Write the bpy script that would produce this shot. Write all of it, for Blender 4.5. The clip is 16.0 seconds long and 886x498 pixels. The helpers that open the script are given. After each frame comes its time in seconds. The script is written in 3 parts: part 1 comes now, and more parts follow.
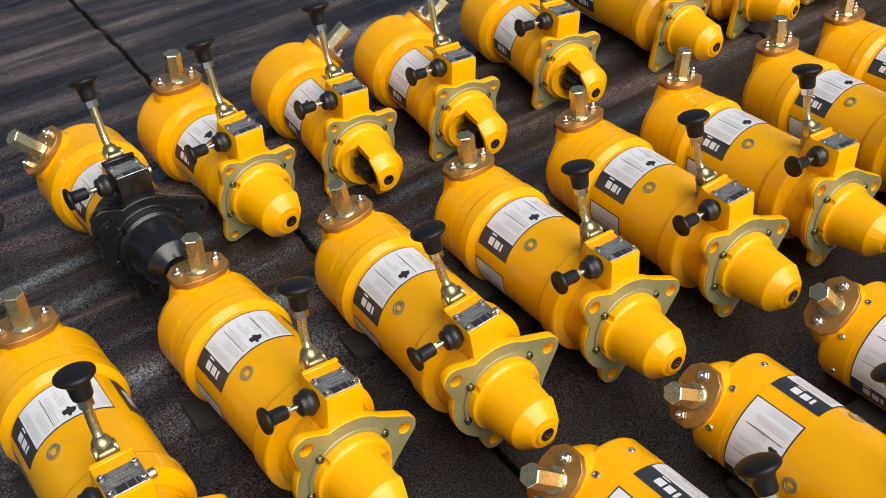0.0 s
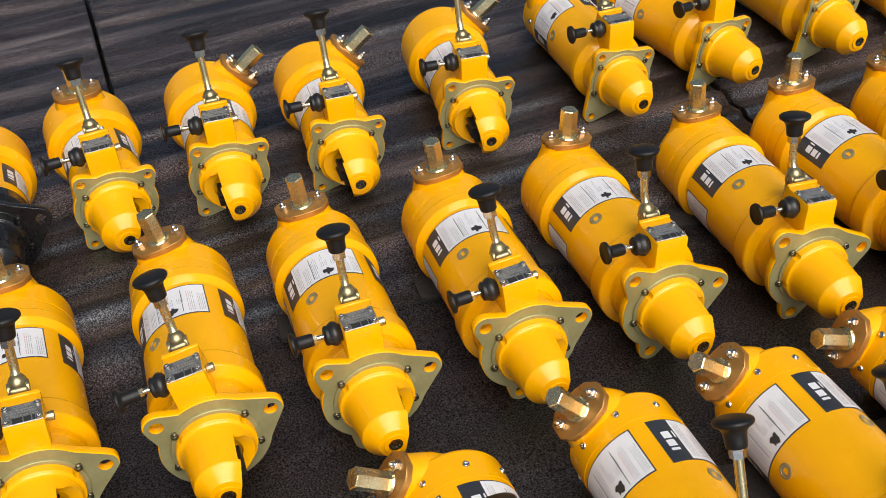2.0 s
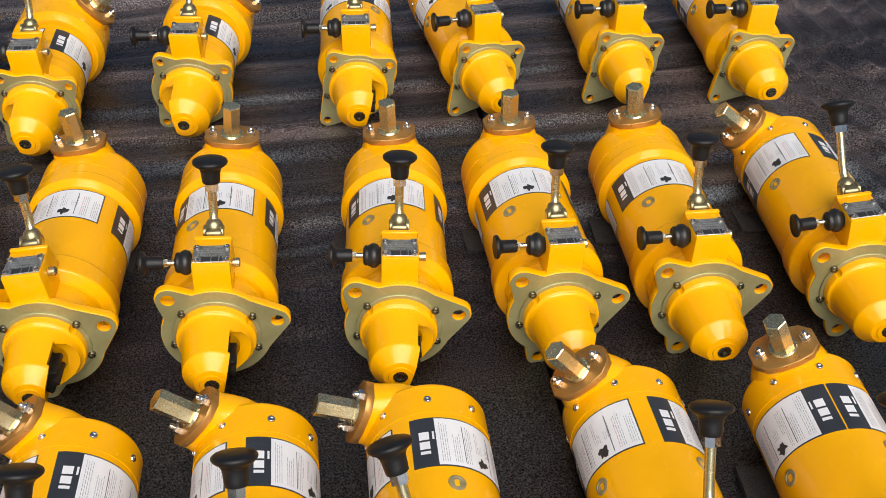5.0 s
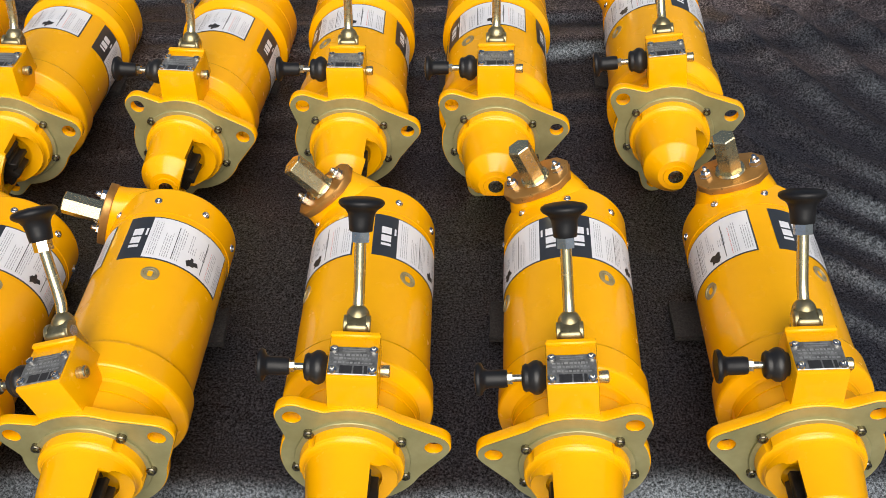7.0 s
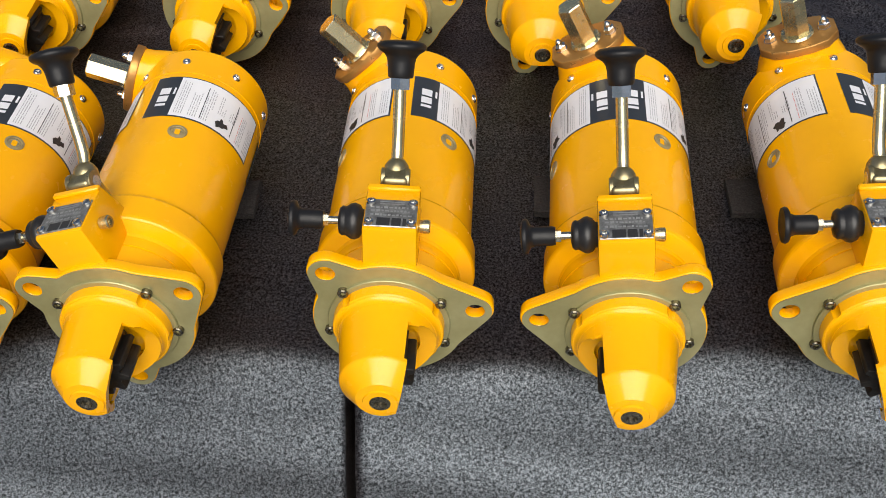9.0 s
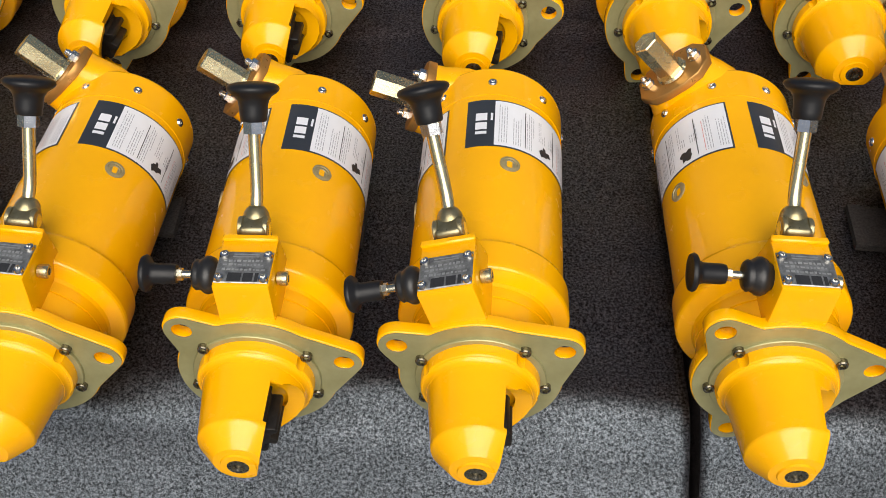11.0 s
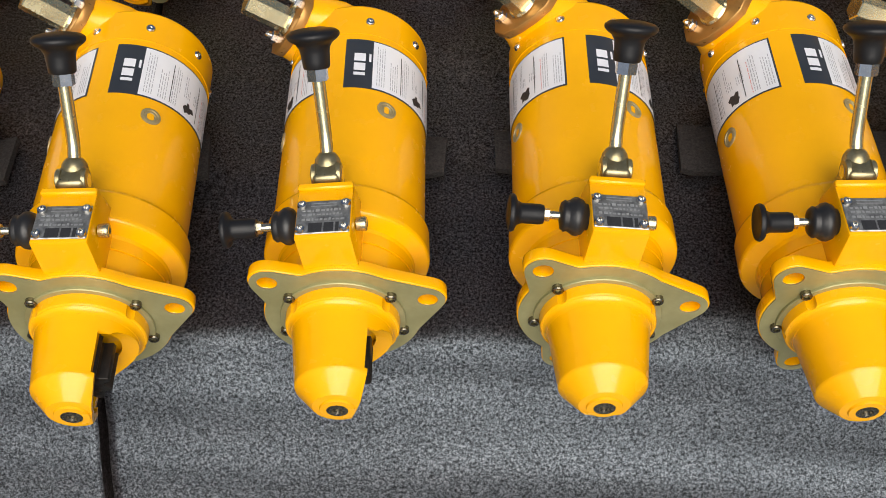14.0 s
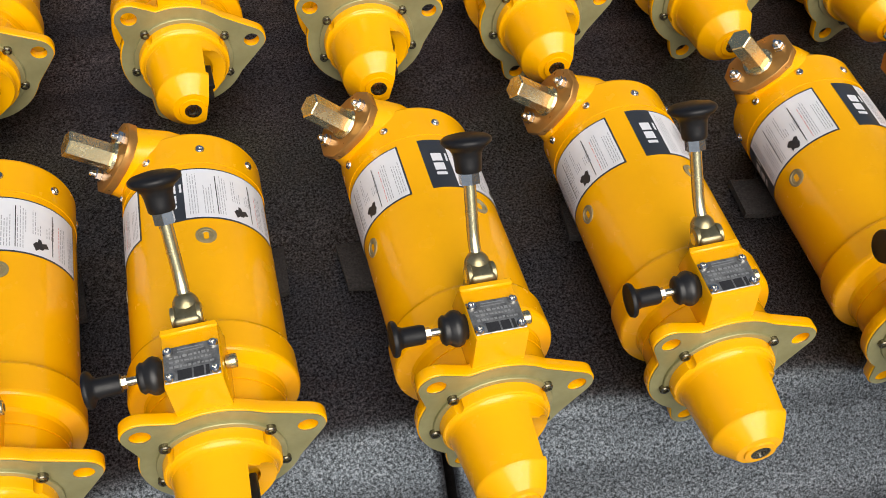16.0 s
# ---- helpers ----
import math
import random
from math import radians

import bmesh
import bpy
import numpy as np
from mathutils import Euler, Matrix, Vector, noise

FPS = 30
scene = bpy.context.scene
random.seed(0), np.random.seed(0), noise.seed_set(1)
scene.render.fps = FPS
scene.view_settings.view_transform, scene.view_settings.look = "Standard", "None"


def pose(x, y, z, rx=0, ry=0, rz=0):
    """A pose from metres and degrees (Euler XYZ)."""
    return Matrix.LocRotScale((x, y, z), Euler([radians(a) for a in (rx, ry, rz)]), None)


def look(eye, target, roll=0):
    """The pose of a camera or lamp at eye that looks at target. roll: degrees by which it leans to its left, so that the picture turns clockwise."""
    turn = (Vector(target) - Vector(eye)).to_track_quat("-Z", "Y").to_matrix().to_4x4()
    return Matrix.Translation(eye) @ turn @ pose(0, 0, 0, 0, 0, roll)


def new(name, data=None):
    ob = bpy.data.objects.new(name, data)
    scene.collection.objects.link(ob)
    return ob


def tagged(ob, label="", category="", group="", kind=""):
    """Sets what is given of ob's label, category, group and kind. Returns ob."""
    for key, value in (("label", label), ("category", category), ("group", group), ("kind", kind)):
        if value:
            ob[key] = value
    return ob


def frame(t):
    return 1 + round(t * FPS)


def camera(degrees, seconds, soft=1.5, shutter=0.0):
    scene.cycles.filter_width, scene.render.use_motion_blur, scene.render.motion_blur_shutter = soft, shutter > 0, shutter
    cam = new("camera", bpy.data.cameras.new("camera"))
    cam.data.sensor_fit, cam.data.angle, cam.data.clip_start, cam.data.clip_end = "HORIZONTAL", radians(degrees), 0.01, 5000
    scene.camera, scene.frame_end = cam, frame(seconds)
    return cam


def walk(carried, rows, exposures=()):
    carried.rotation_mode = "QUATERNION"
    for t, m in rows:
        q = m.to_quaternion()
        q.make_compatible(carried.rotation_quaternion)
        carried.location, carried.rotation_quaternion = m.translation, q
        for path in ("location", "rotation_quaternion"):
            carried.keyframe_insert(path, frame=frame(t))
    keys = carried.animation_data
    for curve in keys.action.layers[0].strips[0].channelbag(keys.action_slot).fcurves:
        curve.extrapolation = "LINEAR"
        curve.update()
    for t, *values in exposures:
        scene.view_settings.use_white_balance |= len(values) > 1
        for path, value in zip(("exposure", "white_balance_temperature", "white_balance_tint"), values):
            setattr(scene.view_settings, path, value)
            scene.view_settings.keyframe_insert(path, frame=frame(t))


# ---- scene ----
cam = camera(46.84, 16.0, soft=0.6)
PATH = [
    (0, (0.1591, 0.0433, 0.9694), (0.9562, 1.3618, -0.3059), -0.34),
    (0.5, (0.3093, 0.0148, 0.9805), (0.9030, 1.3933, -0.3413), -2.13),
    (1, (0.4132, -0.0075, 0.9756), (0.9369, 1.3733, -0.3731), -2.59),
    (1.5, (0.5680, -0.0684, 1.0008), (0.9700, 1.3611, -0.3389), -3.20),
    (2, (0.7006, -0.1171, 1.0277), (1.0952, 1.3492, -0.2739), -3.31),
    (2.5, (0.8574, -0.1221, 1.0008), (1.2789, 1.3394, -0.2977), 0.11),
    (3, (0.9975, -0.1100, 1.0087), (1.3748, 1.3404, -0.3157), 0.98),
    (3.2, (1.0556, -0.1038, 1.0216), (1.3922, 1.3520, -0.3078), 1.08),
    (5.3, (1.5113, -0.1434, 0.9840), (1.5269, 1.3464, -0.3503), 0.76),
    (5.5, (1.5713, -0.1849, 0.9977), (1.5035, 1.3131, -0.3257), -0.03),
    (6, (1.6818, -0.2262, 0.9722), (1.5235, 1.2369, -0.3821), -2.74),
    (6.5, (1.7649, -0.2152, 0.9166), (1.6814, 1.2091, -0.4850), -1.49),
    (7, (1.8720, -0.2115, 0.8770), (1.7071, 1.1882, -0.5420), -2.93),
    (7.5, (1.9649, -0.2267, 0.8405), (1.7225, 1.1738, -0.5665), -4.20),
    (8, (1.9786, -0.2424, 0.8083), (1.7294, 1.1090, -0.6448), -4.88),
    (8.2, (1.9685, -0.2443, 0.8010), (1.7219, 1.0940, -0.6646), -4.81),
    (10.3, (1.6185, -0.1740, 0.7667), (1.4434, 1.0809, -0.7808), -2.99),
    (10.5, (1.5884, -0.1669, 0.7775), (1.4161, 1.0725, -0.7826), -2.73),
    (11, (1.5299, -0.1624, 0.7912), (1.3377, 1.0935, -0.7533), -3.18),
    (11.5, (1.4114, -0.1378, 0.8094), (1.3242, 1.1224, -0.7412), -0.84),
    (12, (1.3170, -0.1201, 0.8267), (1.3294, 1.1282, -0.7359), 1.81),
    (12.5, (1.2649, -0.1133, 0.8322), (1.2479, 1.1360, -0.7295), 1.06),
    (13, (1.1480, -0.1155, 0.8412), (1.2683, 1.1252, -0.7229), 4.33),
    (13.5, (1.0595, -0.1371, 0.8369), (1.1446, 1.0441, -0.7748), 3.11),
    (14, (1.0265, -0.1580, 0.8264), (0.9097, 0.9222, -0.8527), -2.97),
    (14.5, (0.9308, -0.1682, 0.8436), (0.9221, 0.9269, -0.8299), 0.44),
    (15, (0.8219, -0.1725, 0.8608), (0.9417, 0.9466, -0.7925), 4.37),
    (15.5, (0.7070, -0.1715, 0.8601), (0.7126, 0.9961, -0.7637), -1.22),
    (16, (0.5533, -0.1537, 0.8644), (0.7998, 1.0049, -0.7471), 3.86),
]
walk(cam, [(t, look(eye, target, roll)) for t, eye, target, roll in PATH])

# ---- world and light ----
world = bpy.data.worlds.new("overcast_sky")
scene.world = world
world.use_nodes = True
wn = world.node_tree
sky = wn.nodes.new("ShaderNodeTexSky")
sky.sky_type, sky.sun_disc = "NISHITA", False
sky.sun_elevation, sky.sun_rotation = radians(51), radians(169)
sky.air_density, sky.dust_density, sky.ozone_density = 1.0, 4.0, 1.0
wn.links.new(sky.outputs[0], wn.nodes["Background"].inputs[0])
wn.nodes["Background"].inputs[1].default_value = 0.065
sun = new("sun", bpy.data.lights.new("sun", "SUN"))
sun.data.energy, sun.data.angle, sun.data.color = 3.2, radians(62), (1.0, 0.96, 0.89)
sun.matrix_basis = look((0.12, -0.62, 0.78), (0, 0, 0))
scene.view_settings.exposure = 0.25


# ---- materials ----
def nodes_of(name):
    mat = bpy.data.materials.new(name)
    mat.use_nodes = True
    nt = mat.node_tree
    return mat, nt, nt.nodes["Principled BSDF"]


def noise_node(nt, scale, detail=4.0, rough=0.55, stretch=None):
    tc = nt.nodes.new("ShaderNodeTexCoord")
    src = tc.outputs["Object"]
    if stretch:
        mp = nt.nodes.new("ShaderNodeMapping")
        mp.inputs["Scale"].default_value = stretch
        nt.links.new(src, mp.inputs[0])
        src = mp.outputs[0]
    n = nt.nodes.new("ShaderNodeTexNoise")
    n.inputs["Scale"].default_value, n.inputs["Detail"].default_value, n.inputs["Roughness"].default_value = scale, detail, rough
    nt.links.new(src, n.inputs["Vector"])
    return n.outputs["Fac"]


def ramp(nt, fac, stops):
    r = nt.nodes.new("ShaderNodeValToRGB")
    els = r.color_ramp.elements
    while len(els) < len(stops):
        els.new(0.5)
    for el, (p, c) in zip(els, stops):
        el.position, el.color = p, (*c, 1) if len(c) == 3 else c
    nt.links.new(fac, r.inputs[0])
    return r.outputs[0]


def relief(nt, b, fac, strength, distance):
    bump = nt.nodes.new("ShaderNodeBump")
    bump.inputs["Strength"].default_value, bump.inputs["Distance"].default_value = strength, distance
    nt.links.new(fac, bump.inputs["Height"])
    nt.links.new(bump.outputs[0], b.inputs["Normal"])


def surface(name, a, c, rough=(0.4, 0.5), metal=0.0, scale=60, bump=0.0, deep=0.0005, coat=0.0, fine=400, stretch=None):
    """A two-tone material: colour a to c by coarse noise, roughness by another, relief by a fine one."""
    mat, nt, b = nodes_of(name)
    big = noise_node(nt, scale, 5, 0.6, stretch)
    nt.links.new(ramp(nt, big, [(0.3, a), (0.7, c)]), b.inputs["Base Color"])
    mid = noise_node(nt, scale * 2.7, 4)
    rr = nt.nodes.new("ShaderNodeMapRange")
    rr.inputs["From Min"].default_value, rr.inputs["From Max"].default_value = 0.3, 0.7
    rr.inputs["To Min"].default_value, rr.inputs["To Max"].default_value = rough
    nt.links.new(mid, rr.inputs["Value"])
    nt.links.new(rr.outputs[0], b.inputs["Roughness"])
    b.inputs["Metallic"].default_value = metal
    b.inputs["Coat Weight"].default_value = coat
    b.inputs["Coat Roughness"].default_value = 0.12
    if bump:
        relief(nt, b, noise_node(nt, fine, 3), bump, deep)
    return mat


PAINT = surface("yellow_enamel", (0.89, 0.412, 0.0003), (0.94, 0.448, 0.0006), (0.20, 0.29), scale=14, bump=0.07, deep=0.0006, fine=150, coat=0.35)
PAINT.node_tree.nodes["Principled BSDF"].inputs["Specular IOR Level"].default_value = 0.26
PAINT.node_tree.nodes["Principled BSDF"].inputs["Coat Roughness"].default_value = 0.06
BLACK = surface("black_enamel", (0.006, 0.006, 0.007), (0.011, 0.011, 0.012), (0.22, 0.34), scale=20, bump=0.12, deep=0.0006, fine=220, coat=0.2)
FLANGE_FACE = surface("zinc_flange_face", (0.27, 0.25, 0.105), (0.44, 0.41, 0.215), (0.30, 0.50), metal=0.45, scale=16, bump=0.05, fine=900)
ZINC = surface("yellow_zinc", (0.58, 0.51, 0.30), (0.66, 0.59, 0.37), (0.20, 0.30), metal=0.92, scale=25, bump=0.03, fine=500)
ZINC_BRIGHT = surface("bright_zinc", (0.44, 0.41, 0.30), (0.60, 0.56, 0.44), (0.18, 0.32), metal=0.95, scale=80, bump=0.05, fine=800)
CHROME = surface("bright_steel", (0.62, 0.61, 0.58), (0.75, 0.74, 0.71), (0.14, 0.26), metal=1.0, scale=120)
SCREW_STEEL = surface("oiled_steel", (0.10, 0.09, 0.065), (0.26, 0.235, 0.18), (0.20, 0.34), metal=0.95, scale=200)
ZINC_DULL = surface("dull_yellow_zinc", (0.28, 0.235, 0.12), (0.46, 0.40, 0.24), (0.26, 0.42), metal=0.88, scale=90, bump=0.10, fine=600)
PLUG = surface("dull_zinc_plug", (0.28, 0.22, 0.10), (0.40, 0.33, 0.18), (0.42, 0.56), metal=0.35, scale=160)
STEEL_DARK = surface("dark_steel", (0.10, 0.085, 0.06), (0.22, 0.19, 0.14), (0.25, 0.42), metal=0.9, scale=150)
GEAR = surface("blackened_gear", (0.010, 0.009, 0.008), (0.030, 0.026, 0.022), (0.35, 0.55), metal=0.4, scale=120, bump=0.1)
BRONZE = surface("bronze_cover", (0.38, 0.180, 0.040), (0.50, 0.265, 0.075), (0.26, 0.40), metal=0.6, scale=40, bump=0.06, fine=600)
PLASTIC = surface("black_plastic", (0.007, 0.007, 0.008), (0.012, 0.012, 0.013), (0.36, 0.48), scale=60, bump=0.04, fine=900)
PLASTIC.node_tree.nodes["Principled BSDF"].inputs["Specular IOR Level"].default_value = 0.3
RUBBER = surface("black_rubber", (0.008, 0.008, 0.008), (0.016, 0.015, 0.015), (0.34, 0.5), scale=70, bump=0.08, fine=700)
PLATE = surface("rating_plate_metal", (0.15, 0.15, 0.145), (0.38, 0.38, 0.36), (0.28, 0.42), metal=0.65, scale=180, bump=0.12, fine=900)
STICKER_WHITE = surface("sticker_white", (0.72, 0.72, 0.74), (0.80, 0.80, 0.82), (0.30, 0.42), scale=30)
STICKER_DARK = surface("sticker_grey", (0.028, 0.032, 0.038), (0.040, 0.044, 0.052), (0.28, 0.38), scale=30)
PRINT_GREY = surface("print_grey", (0.30, 0.30, 0.32), (0.42, 0.42, 0.44), (0.4, 0.5), scale=300)
PRINT_RED = surface("print_red", (0.62, 0.20, 0.18), (0.70, 0.32, 0.30), (0.4, 0.5), scale=300)
PRINT_DARK = surface("print_dark", (0.018, 0.018, 0.020), (0.035, 0.034, 0.034), (0.4, 0.5), scale=300)
PRINT_PALE = surface("print_pale", (0.36, 0.36, 0.35), (0.50, 0.50, 0.48), (0.4, 0.5), metal=0.5, scale=300)


def mat_material():
    """Charcoal needle-felt matting: salt-and-pepper fibres, soft blotches, fine nap."""
    mat, nt, b = nodes_of("charcoal_felt")
    speck = noise_node(nt, 390, 6, 0.86)
    pepper = ramp(nt, speck, [(0.41, (0.0022, 0.0014, 0.0012)), (0.52, (0.0075, 0.0055, 0.0050)), (0.63, (0.078, 0.068, 0.066))])
    blot = ramp(nt, noise_node(nt, 5.5, 5, 0.6), [(0.3, (0.72, 0.70, 0.69)), (0.7, (1.10, 1.10, 1.12))])
    mix = nt.nodes.new("ShaderNodeMix")
    mix.data_type, mix.blend_type = "RGBA", "MULTIPLY"
    mix.inputs["Factor"].default_value = 1.0
    nt.links.new(pepper, mix.inputs[6])
    nt.links.new(blot, mix.inputs[7])
    # sheen of the creases painted as pale colour bands, stronger at the better-lit back
    sheen_bands = ramp(nt, noise_node(nt, 1.0, 5, 0.62, (1.1, 15.0, 1.0)), [(0.38, (0.80, 0.76, 0.74)), (0.50, (2.1, 2.03, 2.0)), (0.64, (7.6, 7.4, 7.3))])
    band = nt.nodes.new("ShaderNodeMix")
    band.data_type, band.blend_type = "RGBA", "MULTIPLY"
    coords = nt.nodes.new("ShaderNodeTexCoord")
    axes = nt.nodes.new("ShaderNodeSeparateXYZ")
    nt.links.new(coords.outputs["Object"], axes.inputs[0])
    back_gain = nt.nodes.new("ShaderNodeMapRange")
    back_gain.inputs["From Min"].default_value, back_gain.inputs["From Max"].default_value = 0.55, 1.10
    back_gain.inputs["To Min"].default_value, back_gain.inputs["To Max"].default_value = 0.10, 1.0
    nt.links.new(axes.outputs["Y"], back_gain.inputs["Value"])
    nt.links.new(back_gain.outputs[0], band.inputs["Factor"])
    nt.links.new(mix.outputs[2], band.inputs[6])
    nt.links.new(sheen_bands, band.inputs[7])
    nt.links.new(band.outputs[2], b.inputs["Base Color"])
    b.inputs["Roughness"].default_value = 0.33
    b.inputs["Diffuse Roughness"].default_value = 1.0
    b.inputs["IOR"].default_value = 1.77
    # the fibres on top glint, the pits between them do not
    glint = ramp(nt, speck, [(0.42, (0.08, 0.08, 0.08)), (0.60, (1.0, 1.0, 1.0))])
    nt.links.new(glint, b.inputs["Specular IOR Level"])
    b.inputs["Specular Tint"].default_value = (0.77, 0.885, 1.0, 1)
    relief(nt, b, noise_node(nt, 330, 5, 0.85), 0.42, 0.0014)
    return mat


FELT = mat_material()
PAD_FELT = surface("dark_brown_felt", (0.005, 0.004, 0.0037), (0.042, 0.036, 0.034), (0.8, 0.95), scale=420, bump=0.7, deep=0.002, fine=500)
CONCRETE = surface("dark_concrete", (0.045, 0.043, 0.042), (0.075, 0.072, 0.070), (0.7, 0.9), scale=2.5, bump=0.3, deep=0.002, fine=60)


def part(name, bm, material, parent, label=""):
    """One mesh object from a bmesh, under a thing or a part."""
    mesh = bpy.data.meshes.new(name)
    bm.normal_update()
    bm.to_mesh(mesh)
    bm.free()
    mesh.materials.append(material)
    ob = new(name, mesh)
    if parent is not None:
        ob.parent = parent
    if label:
        ob["label"] = label
    return ob


def shade(bm, sharp=30):
    """Smooth faces with hard edges where they meet at a steep angle."""
    bm.normal_update()
    for f in bm.faces:
        f.smooth = True
    for e in bm.edges:
        if len(e.link_faces) == 2 and e.calc_face_angle(0) > radians(sharp):
            e.smooth = False
    return bm


def lathe(profile, seg=48, m=None, arc=None, bm=None):
    """Turn a profile of (radius, along) round the +Y axis; angle 0 is +Z, growing towards +X."""
    whole, bm = bm, bmesh.new()
    first, last = arc or (0.0, 360.0)
    count = seg if arc is None else seg + 1
    rings = []
    for r, y in profile:
        if r < 1e-6:
            rings.append([bm.verts.new((0, y, 0))] * count)
            continue
        ring = []
        for k in range(count):
            a = radians(first + (last - first) * k / seg)
            ring.append(bm.verts.new((r * math.sin(a), y, r * math.cos(a))))
        rings.append(ring)
    for low, high in zip(rings, rings[1:]):
        for k in range(seg):
            j = (k + 1) % count
            quad = []
            for v in (low[k], high[k], high[j], low[j]):
                if v not in quad:
                    quad.append(v)
            if len(quad) > 2:
                bm.faces.new(quad)
    bmesh.ops.recalc_face_normals(bm, faces=bm.faces)
    if m is not None:
        bm.transform(m)
    if whole is None:
        return bm
    mesh = bpy.data.meshes.new("tmp")
    bm.to_mesh(mesh)
    bm.free()
    whole.from_mesh(mesh)
    bpy.data.meshes.remove(mesh)
    return whole


def rounded_box(sx, sy, sz, r, m=None, seg=2, bm=None):
    own = bmesh.new()
    bmesh.ops.create_cube(own, size=1)
    bmesh.ops.scale(own, vec=(sx, sy, sz), verts=own.verts)
    bmesh.ops.bevel(own, geom=own.edges[:], offset=r, segments=seg, affect="EDGES", profile=0.5)
    if m is not None:
        own.transform(m)
    if bm is None:
        return own
    mesh = bpy.data.meshes.new("tmp")
    own.to_mesh(mesh)
    own.free()
    bm.from_mesh(mesh)
    bpy.data.meshes.remove(mesh)
    return bm


def slab(outline, holes, y0, y1, bevel=0.0):
    """A plate with through holes: outlines are lists of (x, z), the thickness runs along Y."""
    bm = bmesh.new()
    edges = []
    for loop in [outline] + holes:
        vs = [bm.verts.new((x, y0, z)) for x, z in loop]
        edges += [bm.edges.new((a, b)) for a, b in zip(vs, vs[1:] + vs[:1])]
    bmesh.ops.triangle_fill(bm, use_beauty=True, use_dissolve=False, edges=edges)
    faces = bm.faces[:]
    made = bmesh.ops.extrude_face_region(bm, geom=faces)
    bmesh.ops.translate(bm, vec=(0, y1 - y0, 0), verts=[g for g in made["geom"] if isinstance(g, bmesh.types.BMVert)])
    bmesh.ops.recalc_face_normals(bm, faces=bm.faces)
    if bevel:
        rim = [e for e in bm.edges if len(e.link_faces) == 2 and e.calc_face_angle(0) > 1.2]
        bmesh.ops.bevel(bm, geom=rim, offset=bevel, segments=2, affect="EDGES", profile=0.5)
    return shade(bm, 50)


def circle(cx, cz, r, n=24):
    return [(cx + r * math.cos(2 * math.pi * k / n), cz + r * math.sin(2 * math.pi * k / n)) for k in range(n)]


def hull(points):
    points = sorted(set(points))

    def half(seq):
        out = []
        for p in seq:
            while len(out) > 1 and (out[-1][0] - out[-2][0]) * (p[1] - out[-2][1]) - (out[-1][1] - out[-2][1]) * (p[0] - out[-2][0]) <= 0:
                out.pop()
            out.append(p)
        return out[:-1]

    return half(points) + half(points[::-1])


def reach(poly, a):
    """How far a ray from the middle at the angle a goes inside a convex outline round the middle."""
    dx, dz, best = math.cos(a), math.sin(a), 0.0
    for (x0, z0), (x1, z1) in zip(poly, poly[1:] + poly[:1]):
        ex, ez = x1 - x0, z1 - z0
        det = ex * dz - ez * dx
        if abs(det) < 1e-12:
            continue
        s = (dx * z0 - dz * x0) / det
        t = (ex * z0 - ez * x0) / det
        if -1e-6 <= s <= 1 + 1e-6 and t > best:
            best = t
    return best


def lobed(core, lobes, n=144):
    """An outline of a round core with lobes (angle, distance, radius, waist), blended by their tangents."""
    shapes = [hull(circle(0, 0, waist, 48) + circle(d * math.cos(radians(a)), d * math.sin(radians(a)), r, 32)) for a, d, r, waist in lobes]
    out = []
    for k in range(n):
        a = 2 * math.pi * k / n
        r = max([core] + [reach(s, a) for s in shapes])
        out.append((r * math.cos(a), r * math.sin(a)))
    return out


def patch(r, y0, y1, a0, a1, bm=None, step=4.0):
    """A thin sheet that lies round the Y axis between two angles (0 is up, growing to +X)."""
    bm = bm or bmesh.new()
    n = max(1, int(abs(a1 - a0) / step + 0.5))
    rows = []
    for k in range(n + 1):
        a = radians(a0 + (a1 - a0) * k / n)
        rows.append([bm.verts.new((r * math.sin(a), y, r * math.cos(a))) for y in (y0, y1)])
    for (a, b), (c, d) in zip(rows, rows[1:]):
        f = bm.faces.new((a, b, d, c))
        f.smooth = True
    bmesh.ops.recalc_face_normals(bm, faces=bm.faces)
    if bm.faces and bm.faces[0].normal.dot(bm.faces[0].calc_center_median() * Vector((1, 0, 1))) < 0:
        bmesh.ops.reverse_faces(bm, faces=bm.faces)
    return bm


def hexagon_bar(flat, y0, y1, chamfer, m):
    r = flat / math.sqrt(3)
    return lathe([(0, y0), (r, y0), (r, y1 - chamfer), (r - chamfer, y1), (0, y1)], 6, m)


UP = pose(0, 0, 0, 90)            # turns the lathe's +Y axis up to +Z
SIDE = pose(0, 0, 0, 0, 0, 90)    # turns +Y to -X


# ---- the starters ----
R_BODY = 0.0672


def carved(bm, cutter):
    """A bmesh with the solid of another cut out of it."""
    pair = []
    for one in (bm, cutter):
        mesh = bpy.data.meshes.new("tmp")
        bmesh.ops.recalc_face_normals(one, faces=one.faces)
        one.to_mesh(mesh)
        one.free()
        pair.append(new("tmp", mesh))
    tool = pair[0].modifiers.new("cut", "BOOLEAN")
    tool.operation, tool.solver, tool.object = "DIFFERENCE", "EXACT", pair[1]
    out = bmesh.new()
    out.from_mesh(pair[0].evaluated_get(bpy.context.evaluated_depsgraph_get()).data)
    for ob in pair:
        mesh = ob.data
        bpy.data.objects.remove(ob)
        bpy.data.meshes.remove(mesh)
    return out


